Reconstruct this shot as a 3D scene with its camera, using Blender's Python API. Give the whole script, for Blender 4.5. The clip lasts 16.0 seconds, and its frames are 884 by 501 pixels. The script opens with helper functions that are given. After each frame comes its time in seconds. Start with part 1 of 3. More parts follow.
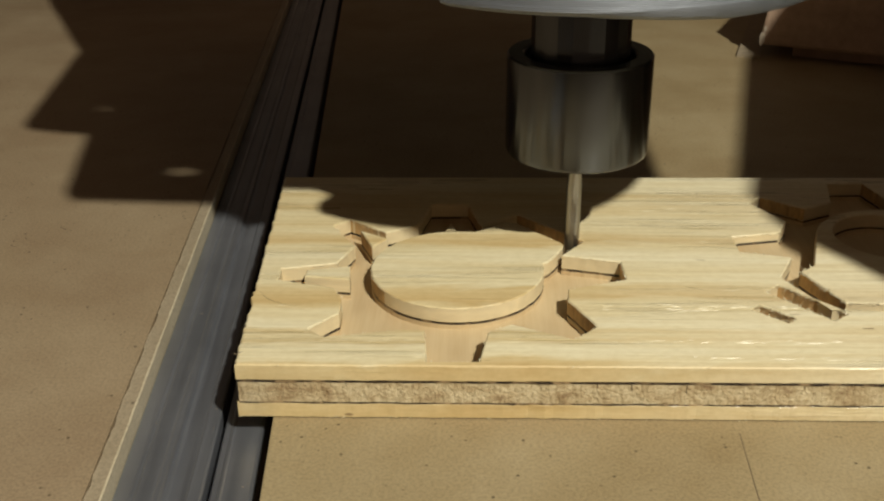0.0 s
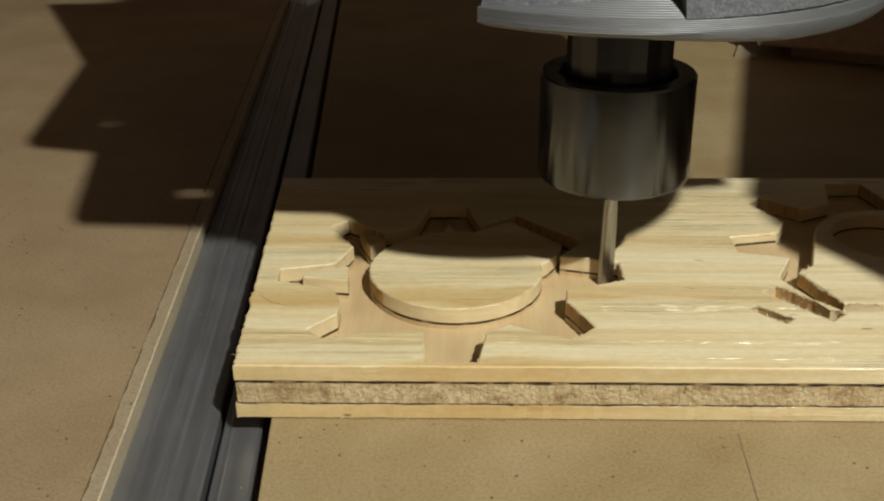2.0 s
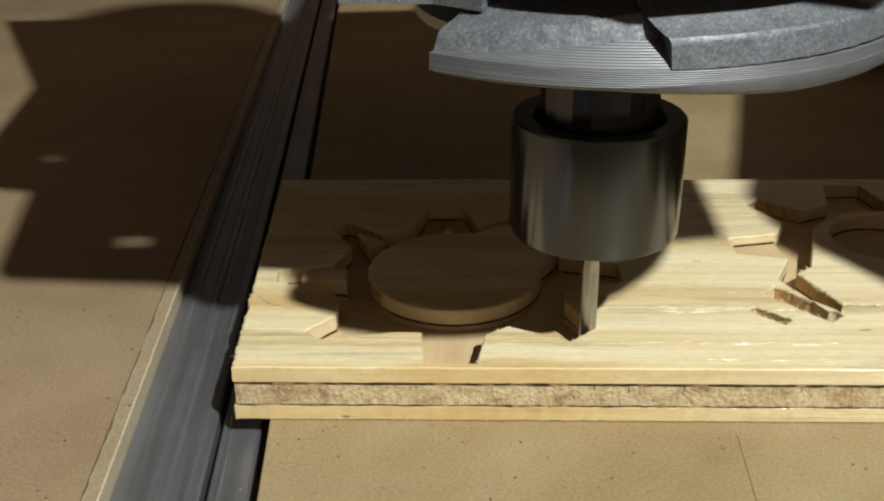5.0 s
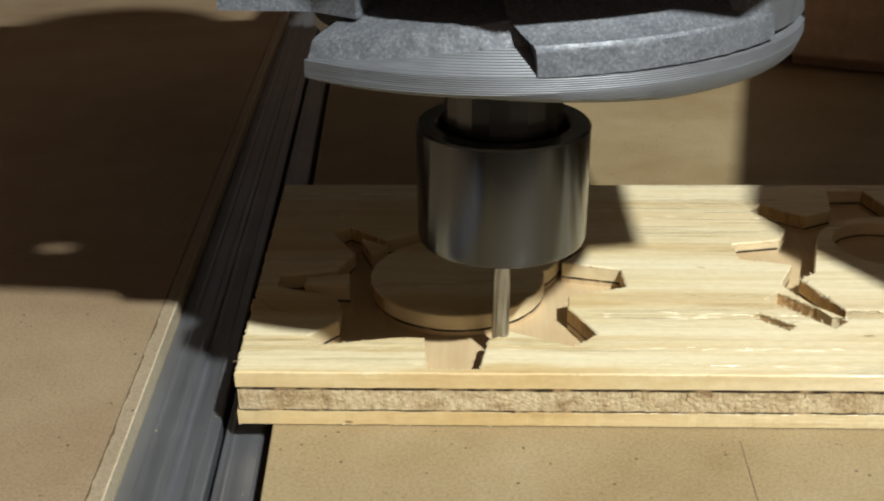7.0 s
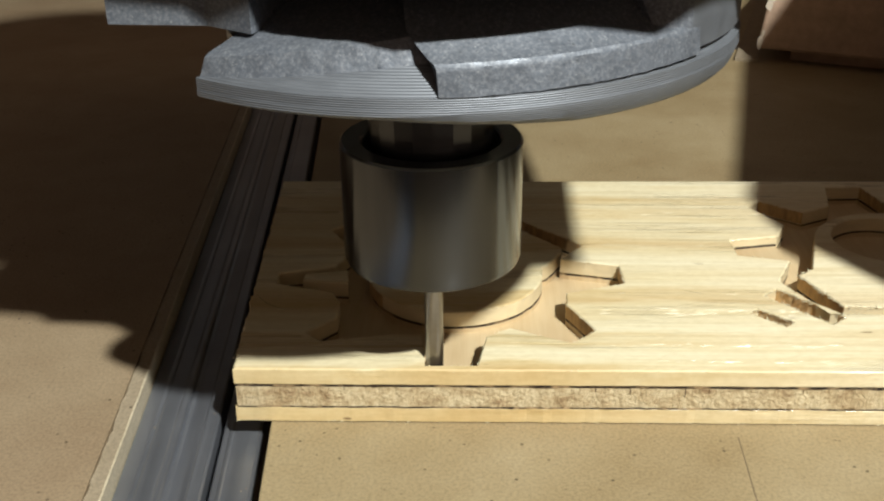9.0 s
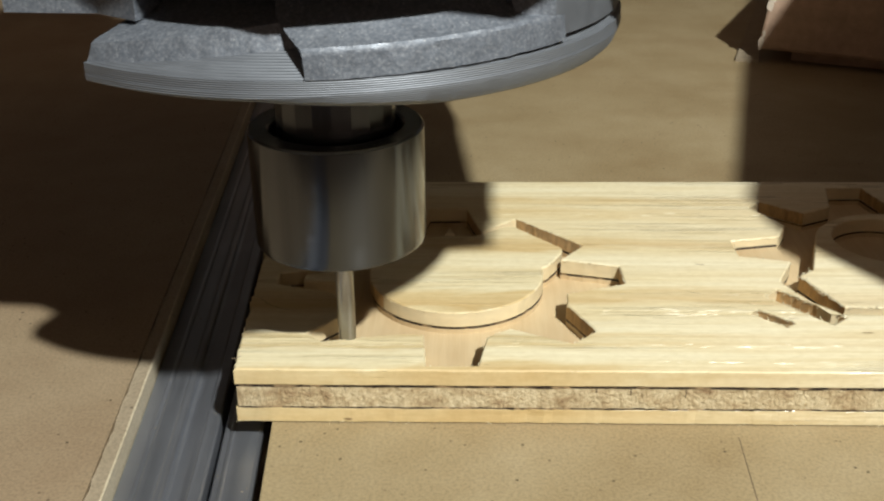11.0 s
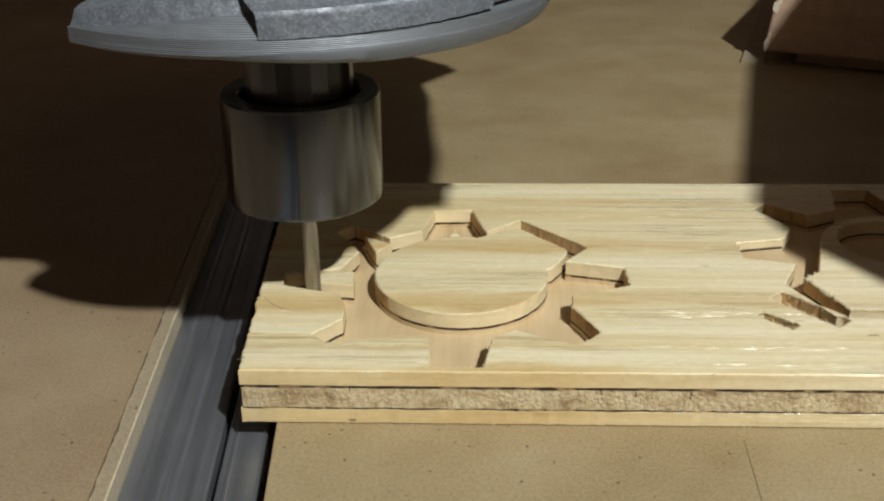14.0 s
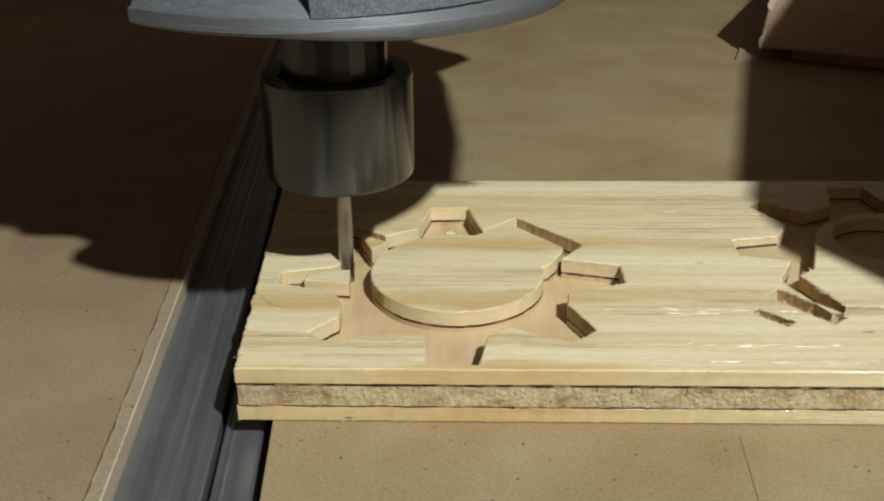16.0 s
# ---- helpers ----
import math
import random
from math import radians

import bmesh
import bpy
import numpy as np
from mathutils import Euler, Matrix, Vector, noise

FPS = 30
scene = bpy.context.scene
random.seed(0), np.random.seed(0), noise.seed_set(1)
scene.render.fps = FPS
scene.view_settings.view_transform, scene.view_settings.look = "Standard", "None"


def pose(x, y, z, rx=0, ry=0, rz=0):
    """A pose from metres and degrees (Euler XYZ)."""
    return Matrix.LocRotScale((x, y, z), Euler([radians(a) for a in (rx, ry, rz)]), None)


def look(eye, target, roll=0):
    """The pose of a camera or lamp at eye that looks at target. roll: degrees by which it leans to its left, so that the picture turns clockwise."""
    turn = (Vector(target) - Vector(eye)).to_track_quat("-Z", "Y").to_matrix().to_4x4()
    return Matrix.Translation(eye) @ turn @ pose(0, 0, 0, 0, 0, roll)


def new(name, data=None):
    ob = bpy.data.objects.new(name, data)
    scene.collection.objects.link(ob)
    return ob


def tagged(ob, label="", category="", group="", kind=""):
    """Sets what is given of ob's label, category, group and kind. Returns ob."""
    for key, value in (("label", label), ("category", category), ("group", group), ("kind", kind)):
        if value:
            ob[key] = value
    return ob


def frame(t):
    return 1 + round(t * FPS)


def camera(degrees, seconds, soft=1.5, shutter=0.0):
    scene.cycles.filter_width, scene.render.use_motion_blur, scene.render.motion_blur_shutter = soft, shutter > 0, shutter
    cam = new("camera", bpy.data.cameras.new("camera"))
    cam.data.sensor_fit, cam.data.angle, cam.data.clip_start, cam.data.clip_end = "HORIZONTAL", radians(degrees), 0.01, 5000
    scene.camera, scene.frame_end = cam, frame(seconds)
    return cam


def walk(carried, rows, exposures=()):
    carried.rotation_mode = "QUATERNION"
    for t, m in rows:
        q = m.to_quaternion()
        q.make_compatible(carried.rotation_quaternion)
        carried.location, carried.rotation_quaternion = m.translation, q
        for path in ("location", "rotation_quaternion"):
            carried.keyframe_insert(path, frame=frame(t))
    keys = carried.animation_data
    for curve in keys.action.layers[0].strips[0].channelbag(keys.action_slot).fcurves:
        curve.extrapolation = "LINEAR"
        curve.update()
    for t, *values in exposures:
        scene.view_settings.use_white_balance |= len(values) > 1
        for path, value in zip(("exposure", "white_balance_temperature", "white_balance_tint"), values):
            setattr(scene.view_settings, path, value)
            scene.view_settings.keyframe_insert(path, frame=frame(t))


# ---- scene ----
# Everything below is written in millimetres and scaled by MM where it meets the scene.
MM = 0.001

# ---- camera ----
EYE = (45.66, -171.87, 118.42)
AIM = [
    (0.0, (38.60, 35.49, 19.16)),
    (0.5, (39.09, 35.34, 18.82)),
    (1.0, (38.96, 35.34, 18.82)),
    (1.5, (38.96, 35.24, 18.60)),
    (2.0, (38.96, 35.55, 19.26)),
    (2.5, (39.08, 35.71, 19.59)),
    (3.0, (38.60, 35.49, 19.16)),
    (3.5, (38.60, 35.54, 19.27)),
    (4.0, (38.96, 35.65, 19.48)),
    (6.5, (39.33, 35.72, 19.59)),
    (7.0, (38.59, 36.17, 20.59)),
    (7.5, (38.96, 35.97, 20.14)),
    (8.0, (38.72, 35.86, 19.92)),
    (8.5, (38.96, 35.81, 19.81)),
    (9.0, (38.96, 35.86, 19.92)),
    (11.5, (38.72, 35.93, 20.09)),
    (12.0, (38.59, 36.01, 20.26)),
    (12.5, (38.23, 36.00, 20.26)),
    (13.0, (37.74, 35.93, 20.15)),
    (13.5, (38.23, 35.84, 19.93)),
    (14.0, (37.74, 35.98, 20.27)),
    (14.5, (38.59, 36.01, 20.26)),
    (15.0, (38.35, 35.95, 20.15)),
    (15.5, (38.59, 35.85, 19.93)),
    (16.0, (38.66, 35.80, 19.82)),
]
cam = camera(45.12, 16.0, soft=2.2, shutter=0.5)
walk(cam, [(t, look(Vector(EYE) * MM, Vector(a) * MM, -0.66)) for t, a in AIM],
     [(0, -0.13, 7300, 10), (2, -0.18, 7300, 10), (4, 0.05, 7000, 10), (7, 0.31, 6600, 10), (9, 0.42, 6550, 10), (12.5, 0.14, 6480, 10), (14, -0.05, 6460, 10), (16, -0.12, 6500, 10)])

# ---- light: one work lamp, in front, to the right and above; a dim room around ----
LAMP_AT = (395, -580, 786)
lamp_data = bpy.data.lights.new("work_light", "POINT")
lamp_data.energy, lamp_data.shadow_soft_size, lamp_data.color = 58, 0.016, (0.975, 0.985, 0.905)
new("work_light", lamp_data).location = Vector(LAMP_AT) * MM
world = bpy.data.worlds.new("world")
world.use_nodes = True
world.node_tree.nodes["Background"].inputs[0].default_value = (0.5, 0.42, 0.36, 1)
world.node_tree.nodes["Background"].inputs[1].default_value = 0.021
scene.world = world


# ---- node helpers ----
def material(name, rough=0.6, metal=0.0):
    m = bpy.data.materials.new(name)
    m.use_nodes = True
    nt = m.node_tree
    b = nt.nodes["Principled BSDF"]
    b.inputs["Roughness"].default_value, b.inputs["Metallic"].default_value = rough, metal
    return m, nt, b


def coords(nt, scale=(1, 1, 1), turn=0):
    tc, mp = nt.nodes.new("ShaderNodeTexCoord"), nt.nodes.new("ShaderNodeMapping")
    mp.inputs["Scale"].default_value, mp.inputs["Rotation"].default_value = scale, (0, 0, radians(turn))
    if turn:
        pre = nt.nodes.new("ShaderNodeMapping")
        pre.inputs["Rotation"].default_value, mp.inputs["Rotation"].default_value = (0, 0, radians(turn)), (0, 0, 0)
        nt.links.new(tc.outputs["Object"], pre.inputs["Vector"])
        nt.links.new(pre.outputs["Vector"], mp.inputs["Vector"])
    else:
        nt.links.new(tc.outputs["Object"], mp.inputs["Vector"])
    return mp.outputs["Vector"]


def noise_tex(nt, vec, scale, detail=4, rough=0.6, distort=0.0):
    n = nt.nodes.new("ShaderNodeTexNoise")
    n.inputs["Scale"].default_value, n.inputs["Detail"].default_value = scale, detail
    n.inputs["Roughness"].default_value, n.inputs["Distortion"].default_value = rough, distort
    nt.links.new(vec, n.inputs["Vector"])
    return n.outputs["Fac"]


def ramp(nt, fac, stops):
    r = nt.nodes.new("ShaderNodeValToRGB")
    e = r.color_ramp.elements
    while len(e) < len(stops):
        e.new(0.5)
    for el, (pos, col) in zip(e, stops):
        el.position, el.color = pos, (*col, 1) if len(col) == 3 else col
    nt.links.new(fac, r.inputs["Fac"])
    return r.outputs["Color"]


def mix(nt, fac, a, b, mode="MIX"):
    m = nt.nodes.new("ShaderNodeMix")
    m.data_type, m.blend_type = "RGBA", mode
    for sock, val in ((m.inputs[0], fac), (m.inputs[6], a), (m.inputs[7], b)):
        if isinstance(val, (int, float)):
            sock.default_value = val
        elif isinstance(val, tuple):
            sock.default_value = (*val, 1)
        else:
            nt.links.new(val, sock)
    return m.outputs[2]


def grey(v):
    return (v, v, v)


def bump(nt, b, height, strength, dist):
    n = nt.nodes.new("ShaderNodeBump")
    n.inputs["Strength"].default_value, n.inputs["Distance"].default_value = strength, dist
    nt.links.new(height, n.inputs["Height"])
    nt.links.new(n.outputs["Normal"], b.inputs["Normal"])


def mat_mdf(name, base, dark, light):
    m, nt, b = material(name, 0.55)
    v = coords(nt)
    big = ramp(nt, noise_tex(nt, v, 26, 5, 0.65), [(0.3, dark), (0.55, base), (0.75, light)])
    fine = ramp(nt, noise_tex(nt, v, 1500, 3, 0.7), [(0.3, grey(0.68)), (0.6, grey(1.0))])
    c = mix(nt, 1.0, big, fine, "MULTIPLY")
    c = mix(nt, 1.0, c, ramp(nt, noise_tex(nt, coords(nt, (7, 13, 7)), 1.0, 4, 0.6, 0.6), [(0.28, (0.84, 0.79, 0.74)), (0.45, grey(1.0))]), "MULTIPLY")
    vo = nt.nodes.new("ShaderNodeTexVoronoi")
    vo.inputs["Scale"].default_value = 330
    nt.links.new(v, vo.inputs["Vector"])
    speck = ramp(nt, vo.outputs["Distance"], [(0.07, grey(1.0)), (0.13, grey(0.0))])
    gate = ramp(nt, noise_tex(nt, v, 75, 2), [(0.48, grey(0.0)), (0.56, grey(0.85))])
    c = mix(nt, mix(nt, 1.0, speck, gate, "MULTIPLY"), c, (0.03, 0.018, 0.01))
    nt.links.new(c, b.inputs["Base Color"])
    bump(nt, b, noise_tex(nt, v, 1200, 3), 0.10, 0.0003)
    return m


def mat_veneer():
    """Rotary-cut pine face: pale and tan growth bands along x, fine fibres, a slight sheen."""
    m, nt, b = material("pine_face_veneer", 0.42)
    tc, sep = nt.nodes.new("ShaderNodeTexCoord"), nt.nodes.new("ShaderNodeSeparateXYZ")
    nt.links.new(tc.outputs["Object"], sep.inputs[0])
    wob = noise_tex(nt, coords(nt, (11, 50, 20)), 1.0, 5, 0.65, 0.5)
    add = nt.nodes.new("ShaderNodeMath")
    add.operation = "MULTIPLY_ADD"
    add.inputs[1].default_value = 0.020
    nt.links.new(wob, add.inputs[0])
    nt.links.new(sep.outputs["Y"], add.inputs[2])
    span = nt.nodes.new("ShaderNodeMapRange")
    span.inputs[1].default_value, span.inputs[2].default_value = 0.006, 0.106
    nt.links.new(add.outputs[0], span.inputs[0])
    pale, cream, tan, amber = (0.78, 0.72, 0.53), (0.74, 0.655, 0.445), (0.68, 0.56, 0.335), (0.635, 0.495, 0.275)
    bands = ramp(nt, span.outputs[0], [(0.0, tan), (0.02, amber), (0.042, tan), (0.06, pale), (0.105, pale), (0.13, tan), (0.155, cream), (0.18, tan), (0.205, pale), (0.28, cream), (0.30, amber), (0.355, tan), (0.375, pale), (0.46, cream), (0.50, pale), (0.565, cream), (0.585, amber), (0.625, tan), (0.65, cream), (0.75, cream), (0.80, tan), (0.83, cream), (0.88, tan), (0.91, pale), (1.0, pale)])
    sap = nt.nodes.new("ShaderNodeMapRange")
    sap.inputs[1].default_value, sap.inputs[2].default_value, sap.inputs[4].default_value = 0.06, 0.125, 0.5
    nt.links.new(sep.outputs["X"], sap.inputs[0])
    bands = mix(nt, sap.outputs[0], bands, (0.80, 0.745, 0.585))
    streak = ramp(nt, noise_tex(nt, coords(nt, (9, 110, 60)), 1.0, 5, 0.7, 0.6), [(0.28, (0.89, 0.81, 0.67)), (0.45, (0.97, 0.945, 0.89)), (0.6, grey(1.0))])
    c = mix(nt, 1.0, bands, streak, "MULTIPLY")
    fib = noise_tex(nt, coords(nt, (22, 1100, 300)), 1.0, 4, 0.7)
    c = mix(nt, 1.0, c, ramp(nt, fib, [(0.3, (0.88, 0.84, 0.76)), (0.6, grey(1.0))]), "MULTIPLY")
    mottle = noise_tex(nt, coords(nt, (420, 800, 500)), 1.0, 3, 0.7)
    c = mix(nt, 1.0, c, ramp(nt, mottle, [(0.3, (0.90, 0.885, 0.85)), (0.62, grey(1.0))]), "MULTIPLY")
    fleck = ramp(nt, noise_tex(nt, coords(nt, (75, 800, 300)), 1.0, 2), [(0.745, grey(0.0)), (0.78, grey(0.8))])
    c = mix(nt, fleck, c, (0.12, 0.06, 0.025))
    nt.links.new(c, b.inputs["Base Color"])
    sheen = ramp(nt, noise_tex(nt, coords(nt, (14, 130, 60)), 1.0, 4, 0.6), [(0.52, grey(0.60)), (0.62, grey(0.20))])
    nt.links.new(sheen, b.inputs["Roughness"])
    b.inputs["Specular IOR Level"].default_value = 0.6
    h = mix(nt, 0.45, fib, noise_tex(nt, coords(nt, (9, 420, 60)), 1.0, 3))
    bump(nt, b, h, 0.9, 0.0011)
    steep = ramp(nt, noise_tex(nt, coords(nt, (14, 130, 60)), 1.0, 4, 0.6), [(0.50, grey(0.18)), (0.64, grey(1.0))])
    nt.links.new(steep, nt.nodes["Bump"].inputs["Strength"])
    nt.nodes["Bump"].inputs["Distance"].default_value = 0.0009
    return m


def mat_core():
    """Cross ply seen on the sawn edge: pale end grain with brown flecks and pores."""
    m, nt, b = material("pine_core_ply", 0.75)
    v = coords(nt)
    patch = ramp(nt, noise_tex(nt, coords(nt, (1, 1, 1.6), 0), 150, 5, 0.7), [(0.33, (0.30, 0.20, 0.11)), (0.43, (0.52, 0.41, 0.25)), (0.56, (0.63, 0.53, 0.35))])
    wide = ramp(nt, noise_tex(nt, v, 38, 3), [(0.34, (0.70, 0.62, 0.54)), (0.5, grey(1.0))])
    c = mix(nt, 1.0, patch, wide, "MULTIPLY")
    fib = noise_tex(nt, coords(nt, (900, 60, 700)), 1.0, 4, 0.7)
    c = mix(nt, 1.0, c, ramp(nt, fib, [(0.3, (0.66, 0.60, 0.52)), (0.55, grey(1.0))]), "MULTIPLY")
    nt.links.new(c, b.inputs["Base Color"])
    bump(nt, b, noise_tex(nt, v, 900, 4, 0.7), 0.8, 0.0009)
    return m


def mat_floor():
    """Routed floor of the pockets: fine cross fibres in a pinkish tan."""
    m, nt, b = material("routed_floor", 0.7)
    big = ramp(nt, noise_tex(nt, coords(nt, (70, 22, 1)), 1.0, 3), [(0.3, (0.47, 0.345, 0.20)), (0.5, (0.565, 0.44, 0.27)), (0.7, (0.62, 0.50, 0.32))])
    fib = noise_tex(nt, coords(nt, (900, 45, 1)), 1.0, 4, 0.7)
    c = mix(nt, 1.0, big, ramp(nt, fib, [(0.3, (0.92, 0.89, 0.85)), (0.6, grey(1.0))]), "MULTIPLY")
    nt.links.new(c, b.inputs["Base Color"])
    bump(nt, b, fib, 0.25, 0.0003)
    return m


def mat_simple(name, col, var=0.25, scale=300, rough=0.6, metal=0.0, bumpy=0.2, dist=0.0003, stretch=(1, 1, 1), turn=0):
    m, nt, b = material(name, rough, metal)
    v = coords(nt, stretch, turn)
    n = noise_tex(nt, v, scale, 4, 0.65)
    n2 = noise_tex(nt, coords(nt), scale / 12, 3)
    lo, hi = tuple(c * (1 - var) for c in col), tuple(min(1, c * (1 + var)) for c in col)
    c = mix(nt, 1.0, ramp(nt, n, [(0.3, lo), (0.7, hi)]), ramp(nt, n2, [(0.3, grey(0.8)), (0.7, grey(1.0))]), "MULTIPLY")
    nt.links.new(c, b.inputs["Base Color"])
    nt.links.new(ramp(nt, n, [(0.3, grey(max(0.03, rough - 0.1))), (0.7, grey(min(1, rough + 0.1)))]), b.inputs["Roughness"])
    if bumpy:
        bump(nt, b, n, bumpy, dist)
    return m


def mat_cast():
    """Sand-cast aluminium: grainy skin with dark pits and bright worn grains."""
    m, nt, b = material("sand_cast_aluminium", 0.55, 0.4)
    v = coords(nt)
    grain = ramp(nt, noise_tex(nt, v, 1900, 4, 0.7), [(0.3, (0.105, 0.122, 0.152)), (0.52, (0.158, 0.176, 0.210)), (0.7, (0.265, 0.282, 0.315))])
    stain = ramp(nt, noise_tex(nt, v, 110, 4, 0.6), [(0.32, (0.93, 0.935, 0.95)), (0.6, grey(1.0))])
    c = mix(nt, 1.0, grain, stain, "MULTIPLY")
    for scale, width, colour, most in ((640, 0.17, (0.04, 0.043, 0.05), 0.6), (1300, 0.15, (0.6, 0.6, 0.6), 0.55)):
        vo = nt.nodes.new("ShaderNodeTexVoronoi")
        vo.inputs["Scale"].default_value = scale
        nt.links.new(v, vo.inputs["Vector"])
        dot = ramp(nt, vo.outputs["Distance"], [(width * 0.5, grey(1.0)), (width, grey(0.0))])
        gate = ramp(nt, noise_tex(nt, v, scale * 0.3, 2), [(0.46, grey(0.0)), (0.56, grey(most))])
        c = mix(nt, mix(nt, 1.0, dot, gate, "MULTIPLY"), c, colour)
    nt.links.new(c, b.inputs["Base Color"])
    nt.links.new(ramp(nt, noise_tex(nt, v, 420, 3), [(0.35, grey(0.45)), (0.65, grey(0.68))]), b.inputs["Roughness"])
    bump(nt, b, noise_tex(nt, v, 1500, 3, 0.6), 0.22, 0.0004)
    return m


MDF = mat_mdf("mdf_board", (0.345, 0.27, 0.156), (0.29, 0.217, 0.116), (0.385, 0.31, 0.19))
MDF_ROSY = mat_mdf("mdf_board_rosy", (0.325, 0.247, 0.16), (0.278, 0.20, 0.126), (0.367, 0.285, 0.19))
MDF_EDGE = mat_mdf("mdf_cut_edge", (0.345, 0.285, 0.205), (0.29, 0.235, 0.16), (0.39, 0.33, 0.24))
MDF_PALE = mat_mdf("mdf_fuzzy_edge", (0.56, 0.49, 0.36), (0.46, 0.39, 0.27), (0.64, 0.57, 0.44))
ROUTED_WALL = mat_simple("routed_wall", (0.74, 0.62, 0.40), 0.08, 500, 0.6, 0, 0.35, 0.0004, (0.25, 1, 1))
LEFT_WALL = mat_simple("routed_left_wall", (0.58, 0.39, 0.19), 0.30, 700, 0.8, 0, 0.6, 0.0006, (1, 1, 0.3))
LIFTED = mat_simple("lifted_pine_fibre", (0.74, 0.67, 0.48), 0.08, 400, 0.31, 0, 0.4, 0.0004, (0.1, 1, 1))
VENEER, CORE, ROUTED = mat_veneer(), mat_core(), mat_floor()
GLUE = mat_simple("dark_glue_line", (0.028, 0.018, 0.012), 0.4, 500)
glue_nodes = GLUE.node_tree
worn = ramp(glue_nodes, noise_tex(glue_nodes, coords(glue_nodes, (1, 1, 0.4)), 210, 4, 0.65), [(0.50, (0.025, 0.016, 0.011)), (0.63, (0.33, 0.23, 0.125))])
glue_nodes.links.new(worn, glue_nodes.nodes["Principled BSDF"].inputs["Base Color"])
RAIL = mat_simple("extruded_aluminium", (0.32, 0.34, 0.39), 0.05, 500, 0.45, 0.8, 0.08, 0.0002, (1, 0.03, 1), -4.4)
CAST = mat_cast()
PALE_BOUNCE = mat_simple("pale_bounce", (0.62, 0.61, 0.59), 0.08, 200, 0.6, 0.3, 0.1, 0.0002)
TURNED = mat_simple("turned_aluminium", (0.225, 0.246, 0.284), 0.05, 200, 0.56, 0.6, 0.1, 0.0002, (1, 1, 10))
STEEL = mat_simple("ground_steel", (0.13, 0.138, 0.154), 0.12, 260, 0.18, 1.0, 0.0, 0.0003, (1, 1, 0.02))
steel_nodes = STEEL.node_tree
steel_nodes.links.remove(steel_nodes.nodes["Principled BSDF"].inputs["Roughness"].links[0])
steel_nodes.nodes["Principled BSDF"].inputs["Roughness"].default_value = 0.17
grind = steel_nodes.nodes.new("ShaderNodeTangent")
grind.direction_type, grind.axis = "RADIAL", "Z"
steel_nodes.links.new(grind.outputs[0], steel_nodes.nodes["Principled BSDF"].inputs["Tangent"])
steel_nodes.nodes["Principled BSDF"].inputs["Anisotropic"].default_value = 1.0
steel_nodes.nodes["Principled BSDF"].inputs["Anisotropic Rotation"].default_value = 0.25
SMOOTH_TURNED = mat_simple("smooth_turned_aluminium", (0.225, 0.246, 0.284), 0.06, 200, 0.5, 0.6, 0.06, 0.0002)
turned_nodes = TURNED.node_tree
turned_wave = turned_nodes.nodes.new("ShaderNodeTexWave")
turned_wave.bands_direction, turned_wave.inputs["Scale"].default_value = "Z", 1050
turned_wave.inputs["Distortion"].default_value = 0.0
turned_nodes.links.new(coords(turned_nodes), turned_wave.inputs["Vector"])
bump(turned_nodes, turned_nodes.nodes["Principled BSDF"], turned_wave.outputs["Fac"], 0.5, 0.0002)
PENCIL = mat_simple("pencil_mark", (0.16, 0.12, 0.075), 0.3, 400)
BLACK = mat_simple("black_recess", (0.02, 0.02, 0.02), 0.2, 300, 0.7)
CARBIDE = mat_simple("worn_carbide", (0.37, 0.36, 0.345), 0.12, 200, 0.32, 1.0, 0.05)
HOUSING = mat_simple("dark_housing", (0.05, 0.05, 0.055), 0.2, 300, 0.6)
PALE_CARD = mat_simple("pale_card_edge", (0.34, 0.28, 0.20), 0.15, 220, 0.8)
CARD = mat_simple("brown_cardboard", (0.48, 0.335, 0.25), 0.15, 220, 0.7)
TORN_CARD = mat_simple("torn_card", (0.62, 0.54, 0.45), 0.15, 260, 0.85)
WALL = mat_simple("workshop_wall_paint", (0.15, 0.10, 0.072), 0.1, 6, 0.8, 0, 0)
FLOORM = mat_simple("concrete_floor", (0.10, 0.09, 0.08), 0.2, 9, 0.8, 0, 0)


# ---- mesh helpers (millimetres in, metres out) ----
def finish(name, bm, mat, parent=None, label="", smooth=None):
    bmesh.ops.scale(bm, vec=(MM,) * 3, verts=bm.verts)
    bmesh.ops.recalc_face_normals(bm, faces=bm.faces)
    me = bpy.data.meshes.new(name)
    bm.to_mesh(me)
    bm.free()
    return place(name, me, mat, parent, label, smooth)


def place(name, me, mat, parent=None, label="", smooth=None):
    for m in mat if isinstance(mat, (list, tuple)) else [mat]:
        me.materials.append(m)
    if smooth:
        me.polygons.foreach_set("use_smooth", [True] * len(me.polygons))
        me.set_sharp_from_angle(angle=radians(smooth))
    ob = new(name, me)
    ob.parent = parent
    if label:
        tagged(ob, label)
    return ob


def part(name, bm, mat, parent, label="", smooth=None):
    return finish(name, bm, mat, parent, label, smooth)


def thing(name, label, category, group="", kind="", at=(0, 0, 0)):
    ob = new(name)
    ob.empty_display_size = 0.01
    ob.location = Vector(at) * MM
    return tagged(ob, label, category, group, kind)


